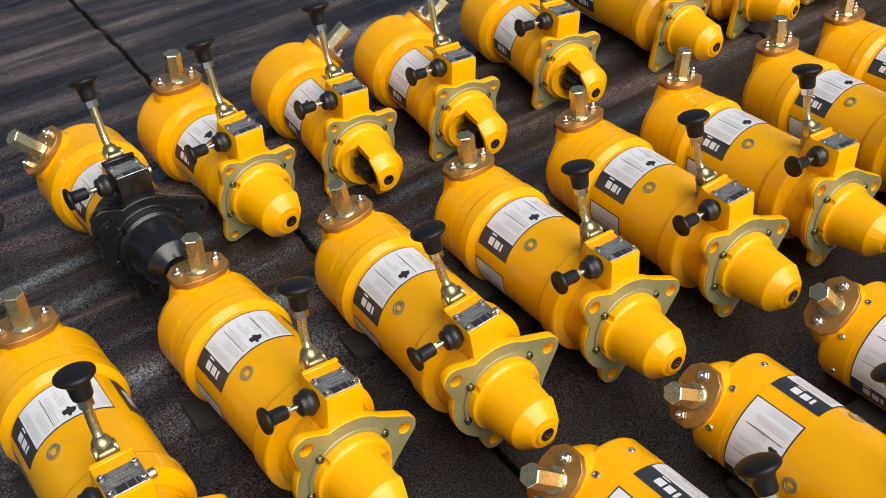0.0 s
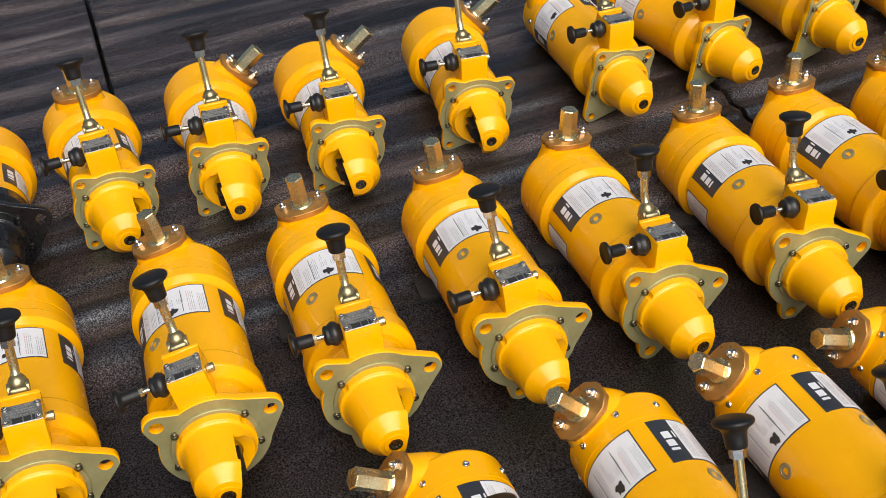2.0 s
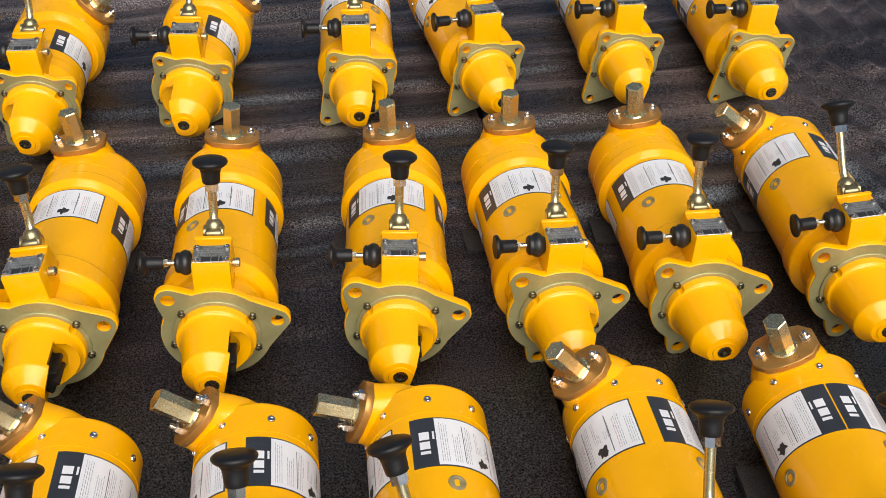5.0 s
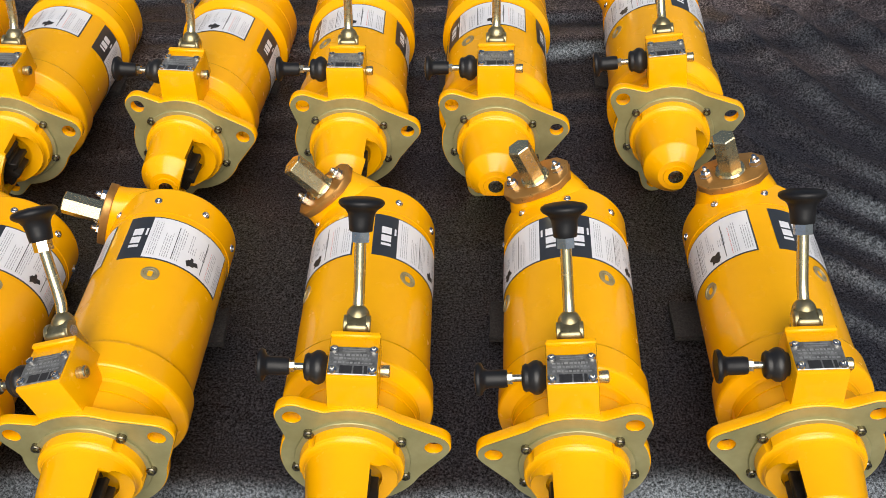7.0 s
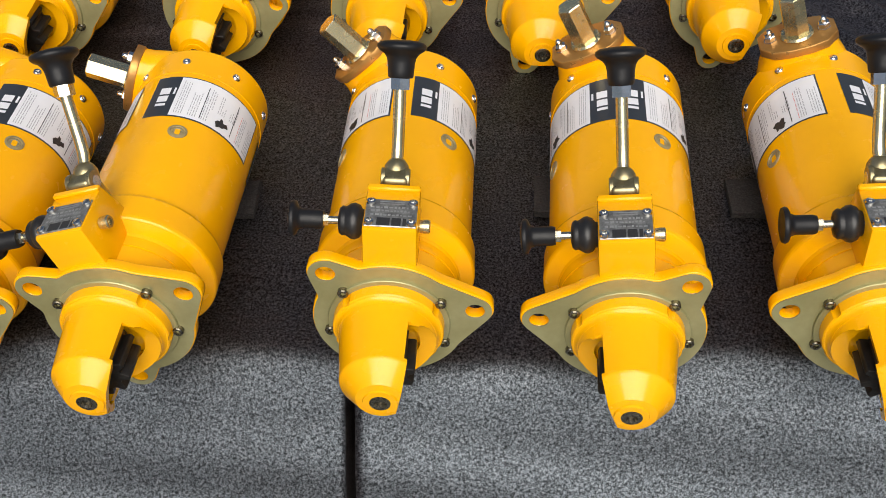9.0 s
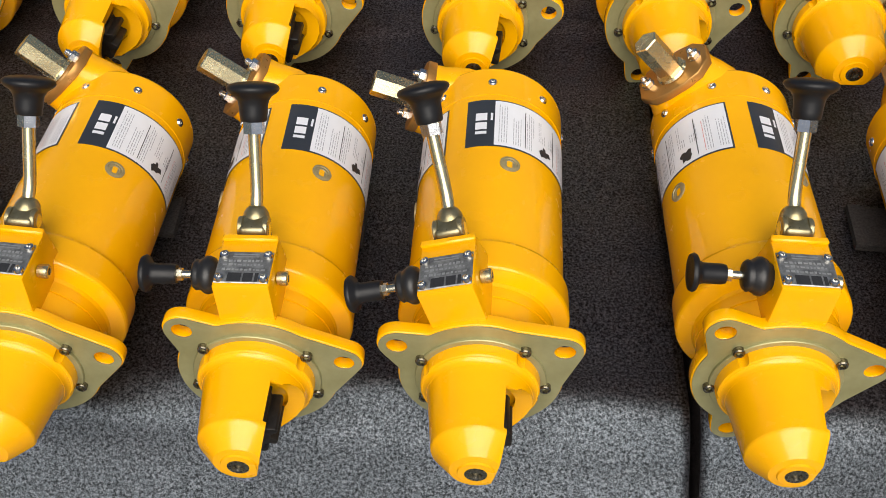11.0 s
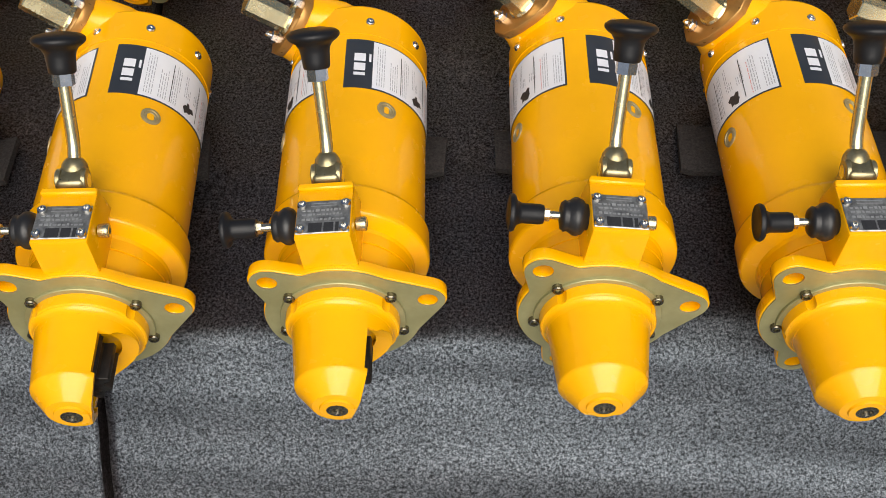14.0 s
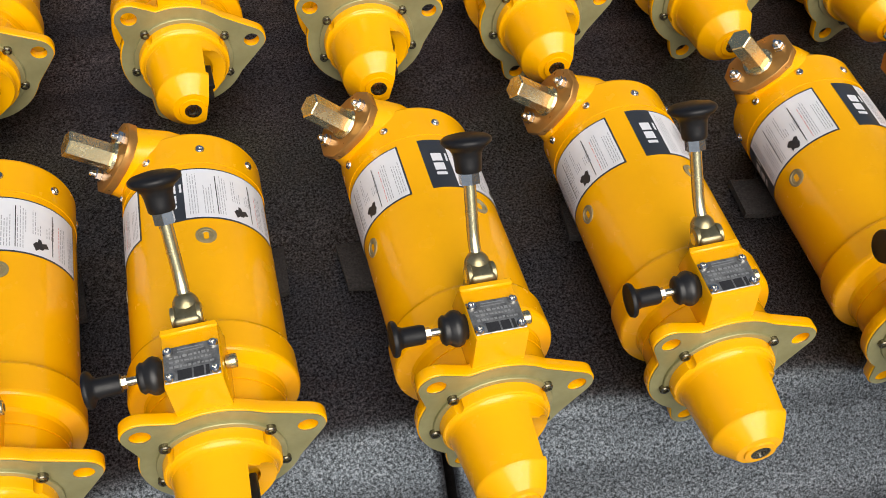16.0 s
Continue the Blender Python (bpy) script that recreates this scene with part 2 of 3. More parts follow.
def nose_shell(size, depth, squash):
    """The tapered housing with its side milled open towards +Z, from an arch at the collar to a lesser flat at the tip."""
    s = size
    outer = [(0.0412 * s, -0.0165), (0.0398 * s, -0.0230), (0.0345 * s, -0.0650), (0.0338 * s, -0.0664), (0.0206 * s, -0.0804), (0.0196 * s, -0.0813), (0.0142, -0.0822), (0.0136, -0.0838), (0.0085, -0.0840)]
    inner = [(0.0085, -0.0770), (0.0180 * s, -0.0740), (0.0245 * s, -0.0680), (0.0262 * s, -0.0640), (0.0275 * s, -0.0165)]
    bm = lathe(outer + inner + outer[:1], 72)
    bmesh.ops.remove_doubles(bm, verts=bm.verts, dist=1e-6)
    wide = 0.0330 * s
    loop = [(-0.06, -0.0625), (0.06, -0.0625), (0.06, -0.0290)]
    loop += [(wide * math.cos(math.pi * k / 16), -0.0290 + 0.0095 * math.sin(math.pi * k / 16)) for k in range(17)]
    loop.append((-0.06, -0.0290))
    flat = [(-0.06, -0.13), (0.06, -0.13), (0.06, -0.0620), (-0.06, -0.0620)]
    for outline, level in ((loop, depth * s), (flat, depth * s + 0.0028)):
        cutter = bmesh.new()
        low = [cutter.verts.new((x, y, level)) for x, y in outline]
        high = [cutter.verts.new((x, y, 0.08)) for x, y in outline]
        cutter.faces.new(low)
        cutter.faces.new(high)
        for k in range(len(outline)):
            n = (k + 1) % len(outline)
            cutter.faces.new((low[k], low[n], high[n], high[k]))
        bm = carved(bm, cutter)
    bm.transform(squash)
    mesh = bpy.data.meshes.new("nose_housing")
    shade(bm, 16).to_mesh(mesh)
    bm.free()
    return mesh


def screw_spots(lobe):
    return [(0.0520 * math.cos(radians(a + lobe * 0.3)), 0.0520 * math.sin(radians(a + lobe * 0.3))) for a in (38, 142, 198, -18, 270)]


def scalloped(ring, lobe):
    """The rim with a rounded notch beside each socket screw."""
    cutter = bmesh.new()
    for x, z in screw_spots(lobe):
        lathe([(0.0, -0.03), (0.0066, -0.03), (0.0066, -0.0016), (0.0, -0.0016)], 20, Matrix.Translation((x, 0, z)), bm=cutter)
    bmesh.ops.remove_doubles(cutter, verts=cutter.verts, dist=1e-6)
    bm = carved(ring, cutter)
    mesh = bpy.data.meshes.new("nose_rim")
    shade(bm, 20).to_mesh(mesh)
    bm.free()
    return mesh


NOSES = {}


def nose_part(parent, cut, M, lobe, size=1.0, depth=0.0115, stretch=1.0):
    """The tapered pinion housing; cut is the direction in which its side is milled open."""
    s = size
    squash = Matrix.Translation((0, -0.0122 * (1 - stretch), 0)) @ Matrix.Diagonal((1, stretch, 1, 1))
    key = (size, depth, stretch, M.name)
    if key not in NOSES:
        NOSES[key] = nose_shell(size, depth, squash)
        NOSES[key].materials.append(M)
    nose = new("nose_housing", NOSES[key])
    nose.parent = parent
    nose.matrix_basis = pose(0, 0, 0, 0, cut, 0)
    part("nose_collar", shade(lathe([(0.0345 * s, -0.0122), (0.0446 * s, -0.0122), (0.0430 * s, -0.0134), (0.0418 * s, -0.0152), (0.0412 * s, -0.0180), (0.0345 * s, -0.0180)], 72), 30), M, nose)
    ring = lathe([(0.0, -0.0125), (0.012, -0.0125), (0.030 * s, -0.0125), (0.0448 * s, -0.0125), (0.0460 * s, -0.0116), (0.0465 * s, -0.0095), (0.0467 * s, -0.002), (0.0467 * s, 0.003), (0.0, 0.003)], 72)
    key = ("rim", size, lobe, M.name)
    if key not in NOSES:
        NOSES[key] = scalloped(ring, lobe)
        NOSES[key].materials.append(M)
    rim = new("nose_rim", NOSES[key])
    rim.parent = parent
    part("seat_ring", shade(lathe([(0.0466 * s, 0.001), (0.0466 * s, -0.0026), (0.0508 * s, -0.0026), (0.0514 * s, -0.0020), (0.0514 * s, 0.001)], 72), 30), BLACK if M is BLACK else FLANGE_FACE, parent)
    tip = lathe([(0.0, -0.0825), (0.0040, -0.0825), (0.0048, -0.0848), (0.0068, -0.0850), (0.0086, -0.0842), (0.0088, -0.083)], 20, squash)
    part("tip_bearing", shade(tip, 40), SCREW_STEEL, nose, "oiled steel bearing plug in the nose tip")
    teeth = []
    for k in range(10):
        for off, r in ((0.0, 0.0195), (0.22, 0.0262), (0.5, 0.0262), (0.72, 0.0195)):
            t = 2 * math.pi * (k + off) / 10
            teeth.append((r * math.cos(t), r * math.sin(t)))
    gear = slab(teeth, [], -0.056, -0.024, 0.0006)
    gear.transform(squash)
    part("pinion", gear, GEAR, parent, "blackened steel pinion gear")
    part("pinion_shaft", shade(lathe([(0.011, -0.012), (0.011, -0.032), (0.008, -0.062), (0.008, -0.080)], 20, squash), 40), STEEL_DARK, parent)


def socket_screw(parent, x, z, y, M, r=0.0048, deep=0.0048):
    bm = lathe([(0.0, y - deep + 0.003), (r * 0.5, y - deep + 0.003), (r * 0.55, y - deep), (r * 0.85, y - deep), (r, y - deep + 0.001), (r, y + 0.001)], 14)
    bm.transform(Matrix.Translation((x, 0, z)))
    part("socket_screw", shade(bm, 35), M, parent)


def lever_part(parent, y, z, lean, turn, long=0.0762):
    """The trip lever: clevis, bent plated rod, nut and mushroom knob."""
    base = rounded_box(0.0225, 0.020, 0.034, 0.0040, Matrix.Translation((0, y + 0.001, z + 0.0115)), 3)
    m = Matrix.Translation((0, y, z + 0.014)) @ pose(0, 0, 0, -lean, turn, 0)
    clevis = part("clevis", shade(base, 35), ZINC_DULL, parent, "zinc-plated steel lever clevis")
    part("clevis_pin", shade(lathe([(0.0, -0.0122), (0.0055, -0.0122), (0.0062, -0.0115), (0.0062, 0.0115), (0.0055, 0.0122), (0.0, 0.0122)], 14, Matrix.Translation((0, y + 0.002, z + 0.0195)) @ SIDE), 35), CHROME, clevis)
    part("lever_spring", shade(lathe([(0.0085, -0.006), (0.0108, -0.0045), (0.0085, -0.003), (0.0108, -0.0015), (0.0085, 0.0), (0.0108, 0.0015), (0.0085, 0.003), (0.0108, 0.0045), (0.0085, 0.006)], 18, Matrix.Translation((0, y - 0.004, z + 0.010))), 70), ZINC_BRIGHT, clevis)
    for sx in (-1, 1):
        ear = lathe([(0.0, 0.0), (0.0085, 0.0), (0.0090, 0.0006), (0.0090, 0.0034), (0.0085, 0.0040), (0.0, 0.0040)], 20, Matrix.Translation((sx * 0.0100 + 0.002, y + 0.001, z + 0.0215)) @ SIDE)
        part("clevis_ear", shade(ear, 35), ZINC_DULL, clevis)
    knuckle = lathe([(0.0, 0.0050), (0.0068, 0.0056), (0.0100, 0.0085), (0.0108, 0.0130), (0.0098, 0.0175), (0.0078, 0.0205), (0.0058, 0.0225), (0.0, 0.0225)], 20, m @ Matrix.Translation((0, 0.002, 0)) @ pose(0, 0, 0, -22) @ UP)
    part("rod_knuckle", shade(knuckle, 50), ZINC_DULL, clevis)
    bm = bmesh.new()
    path = [(-0.001, -0.002), (0.0015, 0.008), (0.0062, 0.0170), (0.0112, 0.0235), (0.0142, 0.0300), (0.0158, 0.0400), (0.0158 + 0.09 * (long - 0.040), long + 0.0018)]
    rings = []
    for back, up in path:
        rings.append([bm.verts.new((0.0052 * math.cos(2 * math.pi * k / 14), back + 0.0052 * math.sin(2 * math.pi * k / 14), up)) for k in range(14)])
    for a, b in zip(rings, rings[1:]):
        for k in range(14):
            bm.faces.new((a[k], a[(k + 1) % 14], b[(k + 1) % 14], b[k]))
    bm.transform(m)
    rod = part("lever_rod", shade(bm, 60), ZINC, parent, "bent yellow-zinc lever rod")
    top = m @ Matrix.Translation((0, 0.0156 + 0.09 * (long - 0.040), long)) @ pose(0, 0, 0, -9)
    part("lever_nut", shade(hexagon_bar(0.0150, -0.0035, 0.0065, 0.0008, top @ UP), 20), CHROME, rod)
    knob = lathe([(0.0, 0.006), (0.0098, 0.006), (0.0106, 0.0072), (0.0110, 0.0120), (0.0114, 0.0180), (0.0122, 0.0220), (0.0146, 0.0256), (0.0184, 0.0280), (0.0203, 0.0300), (0.0207, 0.0316), (0.0202, 0.0334), (0.0180, 0.0350), (0.0120, 0.0364), (0.005, 0.0370), (0.0, 0.0371)], 36, top @ UP)
    part("lever_knob", shade(knob, 50), PLASTIC, parent, "black mushroom-shaped plastic knob")


def pull_part(parent, x, y, z, droop):
    """The side pull: rubber gaiter, rod and black knob, towards -X."""
    m = Matrix.Translation((x, y, z)) @ pose(0, 0, 0, 0, droop, 0) @ SIDE
    gaiter = lathe([(0.010, -0.002), (0.0105, 0.002), (0.0135, 0.004), (0.0152, 0.008), (0.0148, 0.011), (0.0125, 0.0145), (0.0118, 0.016), (0.0125, 0.018), (0.0105, 0.0205), (0.006, 0.0215), (0.0, 0.0215)], 28, m)
    part("gaiter", shade(gaiter, 60), RUBBER, parent, "black rubber gaiter")
    rod = part("pull_rod", shade(lathe([(0.0033, 0.018), (0.0033, 0.036)], 12, m), 35), ZINC_BRIGHT, parent)
    part("pull_nut", shade(lathe([(0.0, 0.0295), (0.0052, 0.0295), (0.0052, 0.034), (0.0, 0.034)], 6, m), 20), ZINC_BRIGHT, rod)
    knob = lathe([(0.0, 0.034), (0.0072, 0.034), (0.0080, 0.037), (0.0080, 0.051), (0.0095, 0.0545), (0.0140, 0.0565), (0.0150, 0.0585), (0.0140, 0.0608), (0.008, 0.0622), (0.0, 0.0626)], 32, m)
    part("pull_knob", shade(knob, 50), PLASTIC, parent, "black plastic pull knob")


def name_plate(parent, y, z):
    """The stamped rating plate with its four screws; its small print is plain bars."""
    plate = part("rating_plate", rounded_box(0.0420, 0.0322, 0.0016, 0.0006, Matrix.Translation((0, y, z + 0.0004)), 1), PLATE, parent, "grey stamped aluminium rating plate")
    marks = bmesh.new()
    rng = random.Random(5)

    def bar(x0, x1, y0, y1):
        vs = [marks.verts.new((a, y + b, z + 0.0014)) for a, b in ((x0, y0), (x1, y0), (x1, y1), (x0, y1))]
        marks.faces.new(vs)

    # a plain block mark and rows of bars, towards the nose side
    for x0, x1, y0, y1 in ((0.0100, 0.0128, -0.0150, -0.0062), (0.0010, 0.0086, -0.0150, -0.0062), (-0.0110, -0.0004, -0.0150, -0.0062)):
        bar(x0, x1, y0, y1)
    tagged(part("plate_mark", marks, PRINT_DARK, plate), kind="stuff")
    marks = bmesh.new()
    for yy in (-0.0040, 0.0010, 0.0050):
        x = -0.0165
        while x < 0.014:
            w = rng.uniform(0.0012, 0.0032)
            bar(x, x + w, yy + rng.uniform(-0.0002, 0.0002), yy + rng.uniform(0.0014, 0.0026))
            x += w + 0.0012
    for yy in (0.010, 0.0125):
        bar(-0.010, 0.010, yy, yy + 0.0008)
    tagged(part("plate_print", marks, PRINT_PALE, plate), kind="stuff")
    for sx in (-0.0170, 0.0170):
        for sy in (-0.0119, 0.0119):
            bm = lathe([(0.0, 0.0008), (0.0016, 0.0008), (0.0019, 0.0030), (0.0034, 0.0024), (0.0041, 0.0002), (0.0041, -0.001)], 14, Matrix.Translation((sx, y + sy, z + 0.001)) @ UP)
            part("plate_screw", shade(bm, 40), CHROME, plate)


def sticker(parent, r, y0, y1, start, way, span, seed):
    """A printed sticker round the body: a dark block with a pale mark at its start, then white with rows of bars and a dark emblem."""
    r += 0.0004
    end = start + way * span
    mid = start + way * 22
    white = span - 22
    back = part("sticker", patch(r, y0, y1, start, end), STICKER_DARK, parent, "white and dark grey printed sticker")
    edge = 0.0017
    turn = math.degrees(edge / r) * way
    part("sticker_field", patch(r + 0.0003, y0 + edge, y1 - edge, mid, end - turn), STICKER_WHITE, back)
    h = y1 - y0
    logo = bmesh.new()
    d = math.degrees(1 / r) * way
    # plain block mark
    c0 = start + way * 7.2
    g = 0.0105
    for u0, u1, v0, v1 in ((0, 1, .13, .19), (0, 1, .23, .38), (0, 1, .42, .58), (1.3, 1.5, .42, .58)):
        patch(r + 0.0003, y0 + h * v0 + 0.008, y0 + h * v1 + 0.008, c0 + d * g * u0, c0 + d * g * u1, logo)
    tagged(part("sticker_mark", logo, STICKER_WHITE, back), kind="stuff")
    rng = random.Random(seed)
    lines, red, dark = bmesh.new(), bmesh.new(), bmesh.new()
    a = mid + d * 0.004
    k = 0
    stop = span - 3
    while abs(a - start) < stop:
        where = abs(a - mid) / white
        low = y0 + 0.006 + (0.019 if 0.38 < where < 0.68 else 0)
        block = int(where * 6)
        top = y1 - 0.005 - (0.0, 0.016, 0.004, 0.020, 0.008, 0.013)[block % 6] - rng.uniform(0, 0.006)
        bm = red if 0.70 < where < 0.76 else lines
        x = low
        while x < top:
            w = rng.uniform(0.0015, 0.006)
            patch(r + 0.0006, x, min(x + w, top), a, a + d * 0.0007, bm)
            x += w + 0.0013
        k += 1
        a += d * (0.0023 if k % 4 else 0.0064)
    for where in (0.30, 0.66):
        aa = mid + way * white * where
        patch(r + 0.0006, y0 + 0.006, y1 - 0.010, aa, aa + d * 0.0008, dark)
    tagged(part("sticker_rule_print", dark, PRINT_DARK, back), kind="stuff")
    tagged(part("sticker_print", lines, PRINT_GREY, back), kind="stuff")
    tagged(part("sticker_note", red, PRINT_RED, back), kind="stuff")
    # emblem: an uneven dark blot
    blot = bmesh.new()
    ca, cy = mid + way * white * 0.53, y0 + 0.0125
    loop = []
    for k in range(18):
        t = 2 * math.pi * k / 18
        q = rng.uniform(0.0040, 0.0090)
        aa = radians(ca + d * q * math.cos(t))
        loop.append(blot.verts.new(((r + 0.0008) * math.sin(aa), cy + q * math.sin(t), (r + 0.0008) * math.cos(aa))))
    face = blot.faces.new(loop)
    if face.normal.dot(face.calc_center_median() * Vector((1, 0, 1))) < 0:
        face.normal_flip()
    part("sticker_emblem", blot, PRINT_DARK, back)


def winding_part(parent, y, angle, rim, seat):
    """The side boss with its bronze cover, two nuts and the hexagon winding shaft, pointing at an angle round the axis."""
    m = Matrix.Translation((0, y, 0)) @ pose(0, 0, 0, 0, angle, 0)
    bm = bmesh.new()
    # boss: an oval pillar that widens into the cap
    levels = [(0.020, 0.046, 0.024), (0.042, 0.046, 0.0245), (0.056, 0.0415, 0.025), (0.065, 0.0380, 0.0255), (seat, 0.0368, 0.0258)]
    rings = []
    for z, ax, ay in levels:
        rings.append([bm.verts.new((ax * math.copysign(abs(math.cos(t)) ** 0.8, math.cos(t)), ay * math.copysign(abs(math.sin(t)) ** 0.8, math.sin(t)), z)) for t in (2 * math.pi * k / 32 for k in range(32))])
    for a, b in zip(rings, rings[1:]):
        for k in range(32):
            bm.faces.new((a[k], a[(k + 1) % 32], b[(k + 1) % 32], b[k]))
    bm.faces.new(rings[-1])
    bm.transform(m)
    part("winding_boss", shade(bm, 45), PAINT, parent)
    out = [(0.0375, -0.011), (0.0375, 0.011), (0.026, 0.023), (0.010, 0.0265), (-0.010, 0.0265), (-0.026, 0.023), (-0.0375, 0.011), (-0.0375, -0.011), (-0.026, -0.023), (-0.010, -0.0265), (0.010, -0.0265), (0.026, -0.023)]
    cover = slab([(x, z) for x, z in out], [], -0.0045, 0.0045, 0.0010)
    cover.transform(m @ Matrix.Translation((0, 0, seat + 0.0045)) @ pose(0, 0, 0, 90))
    cover = part("shaft_cover", cover, BRONZE, parent, "bronze-coloured bolted shaft cover")
    z = seat + 0.009
    part("shaft_collar", shade(lathe([(0.015, -0.001), (0.0165, 0.001), (0.0150, 0.0035), (0.0, 0.0035)], 24, m @ Matrix.Translation((0, 0, z)) @ UP), 40), ZINC, parent)
    part("winding_hexagon", shade(hexagon_bar(0.0225, 0.002, 0.046, 0.0012, m @ Matrix.Translation((0, 0, z)) @ UP), 20), ZINC, parent, "yellow-zinc hexagonal winding shaft")
    for sx in (-0.0262, 0.0262):
        at = m @ Matrix.Translation((sx, 0, z)) @ UP
        part("cover_nut", shade(lathe([(0.0066, -0.0005), (0.0066, 0.0012), (0.0060, 0.0014), (0.0060, 0.0058), (0.0050, 0.0068), (0.0033, 0.0068)], 6, at), 20), CHROME, cover)
        part("cover_stud", shade(lathe([(0.0033, 0.004), (0.0033, 0.0105), (0.002, 0.0125), (0.0, 0.0125)], 12, at), 30), CHROME, cover)


def casting_box(parent, top, M, y0=0.006, width=0.0475):
    """The square housing on the front casting that carries the plate, lever and pull."""
    y1 = y0 + 0.054
    bm = rounded_box(width, y1 - y0, top - 0.035, 0.0022, Matrix.Translation((0, (y0 + y1) / 2, (top + 0.035) / 2)), 2)
    for v in bm.verts:
        k = max(0.0, (top - 0.004 - v.co.z) / (top - 0.035))
        v.co.x *= 1 + 0.02 * k
        if v.co.y > (y0 + y1) / 2:
            v.co.y += 0.020 * k
    part("gear_box", shade(bm, 40), M, parent)
    lip = rounded_box(width, 0.006, 0.004, 0.0012, Matrix.Translation((0, y1 - 0.004, top + 0.0012)), 1)
    part("box_lip", shade(lip, 40), M, parent)
    stub = lathe([(0.0052, 0.0), (0.0058, 0.004), (0.0058, 0.0075), (0.0048, 0.0085), (0.003, 0.0085), (0.003, 0.005), (0.0, 0.005)], 14, Matrix.Translation((width / 2 + 0.001, y0 + 0.024, top - 0.016)) @ pose(0, 0, 0, 0, 0, -90))
    part("box_stub", shade(stub, 35), ZINC, parent, "zinc-plated stub bolt")


def flange_part(parent, outline, holes, screws, M, F):
    body = part("flange", slab(outline, holes, 0.0012, 0.0125, 0.0012), M, parent)
    face = slab([(x * 0.982, z * 0.982) for x, z in outline], holes + [circle(0, 0, 0.0495, 48)], 0.0, 0.0011)
    part("flange_face", face, F, body, "bare olive-zinc machined flange face" if F is FLANGE_FACE else "")
    for x, z in screws:
        socket_screw(body, x, z, 0.0, SCREW_STEEL if F is FLANGE_FACE else M)


def mid_port(parent, r, y, angle):
    m = Matrix.Translation((0, y, 0)) @ pose(0, 0, 0, 0, angle, 0) @ Matrix.Translation((0, 0, r - 0.0006)) @ UP
    part("body_plug", shade(lathe([(0.0092, 0.0), (0.0092, 0.0013), (0.0070, 0.0018), (0.0066, 0.0009)], 24, m), 40), PLUG, parent)
    part("plug_screw", shade(lathe([(0.0066, 0.0008), (0.0046, 0.0010), (0.0040, 0.0005), (0.0, 0.0005)], 20, m), 40), PLUG, parent, "sunk steel plug screw")


def floor_pose(x, y, yaw, outline, rear_y, rear_r, roll, lift=0.0, tilt=0.0):
    """Lay a starter on the mat so that its flange and the end of its body both touch it."""
    c, s = math.cos(radians(roll)), math.sin(radians(roll))
    front = -min(px * s + pz * c for px, pz in outline)
    slope = math.degrees(math.atan2(front - rear_r, rear_y - 0.006))
    return pose(x, y, front * math.cos(radians(slope)) + 0.0015 + lift, 0, 0, yaw) @ pose(0, 0, 0, tilt - slope) @ pose(0, 0, 0, 0, -roll)


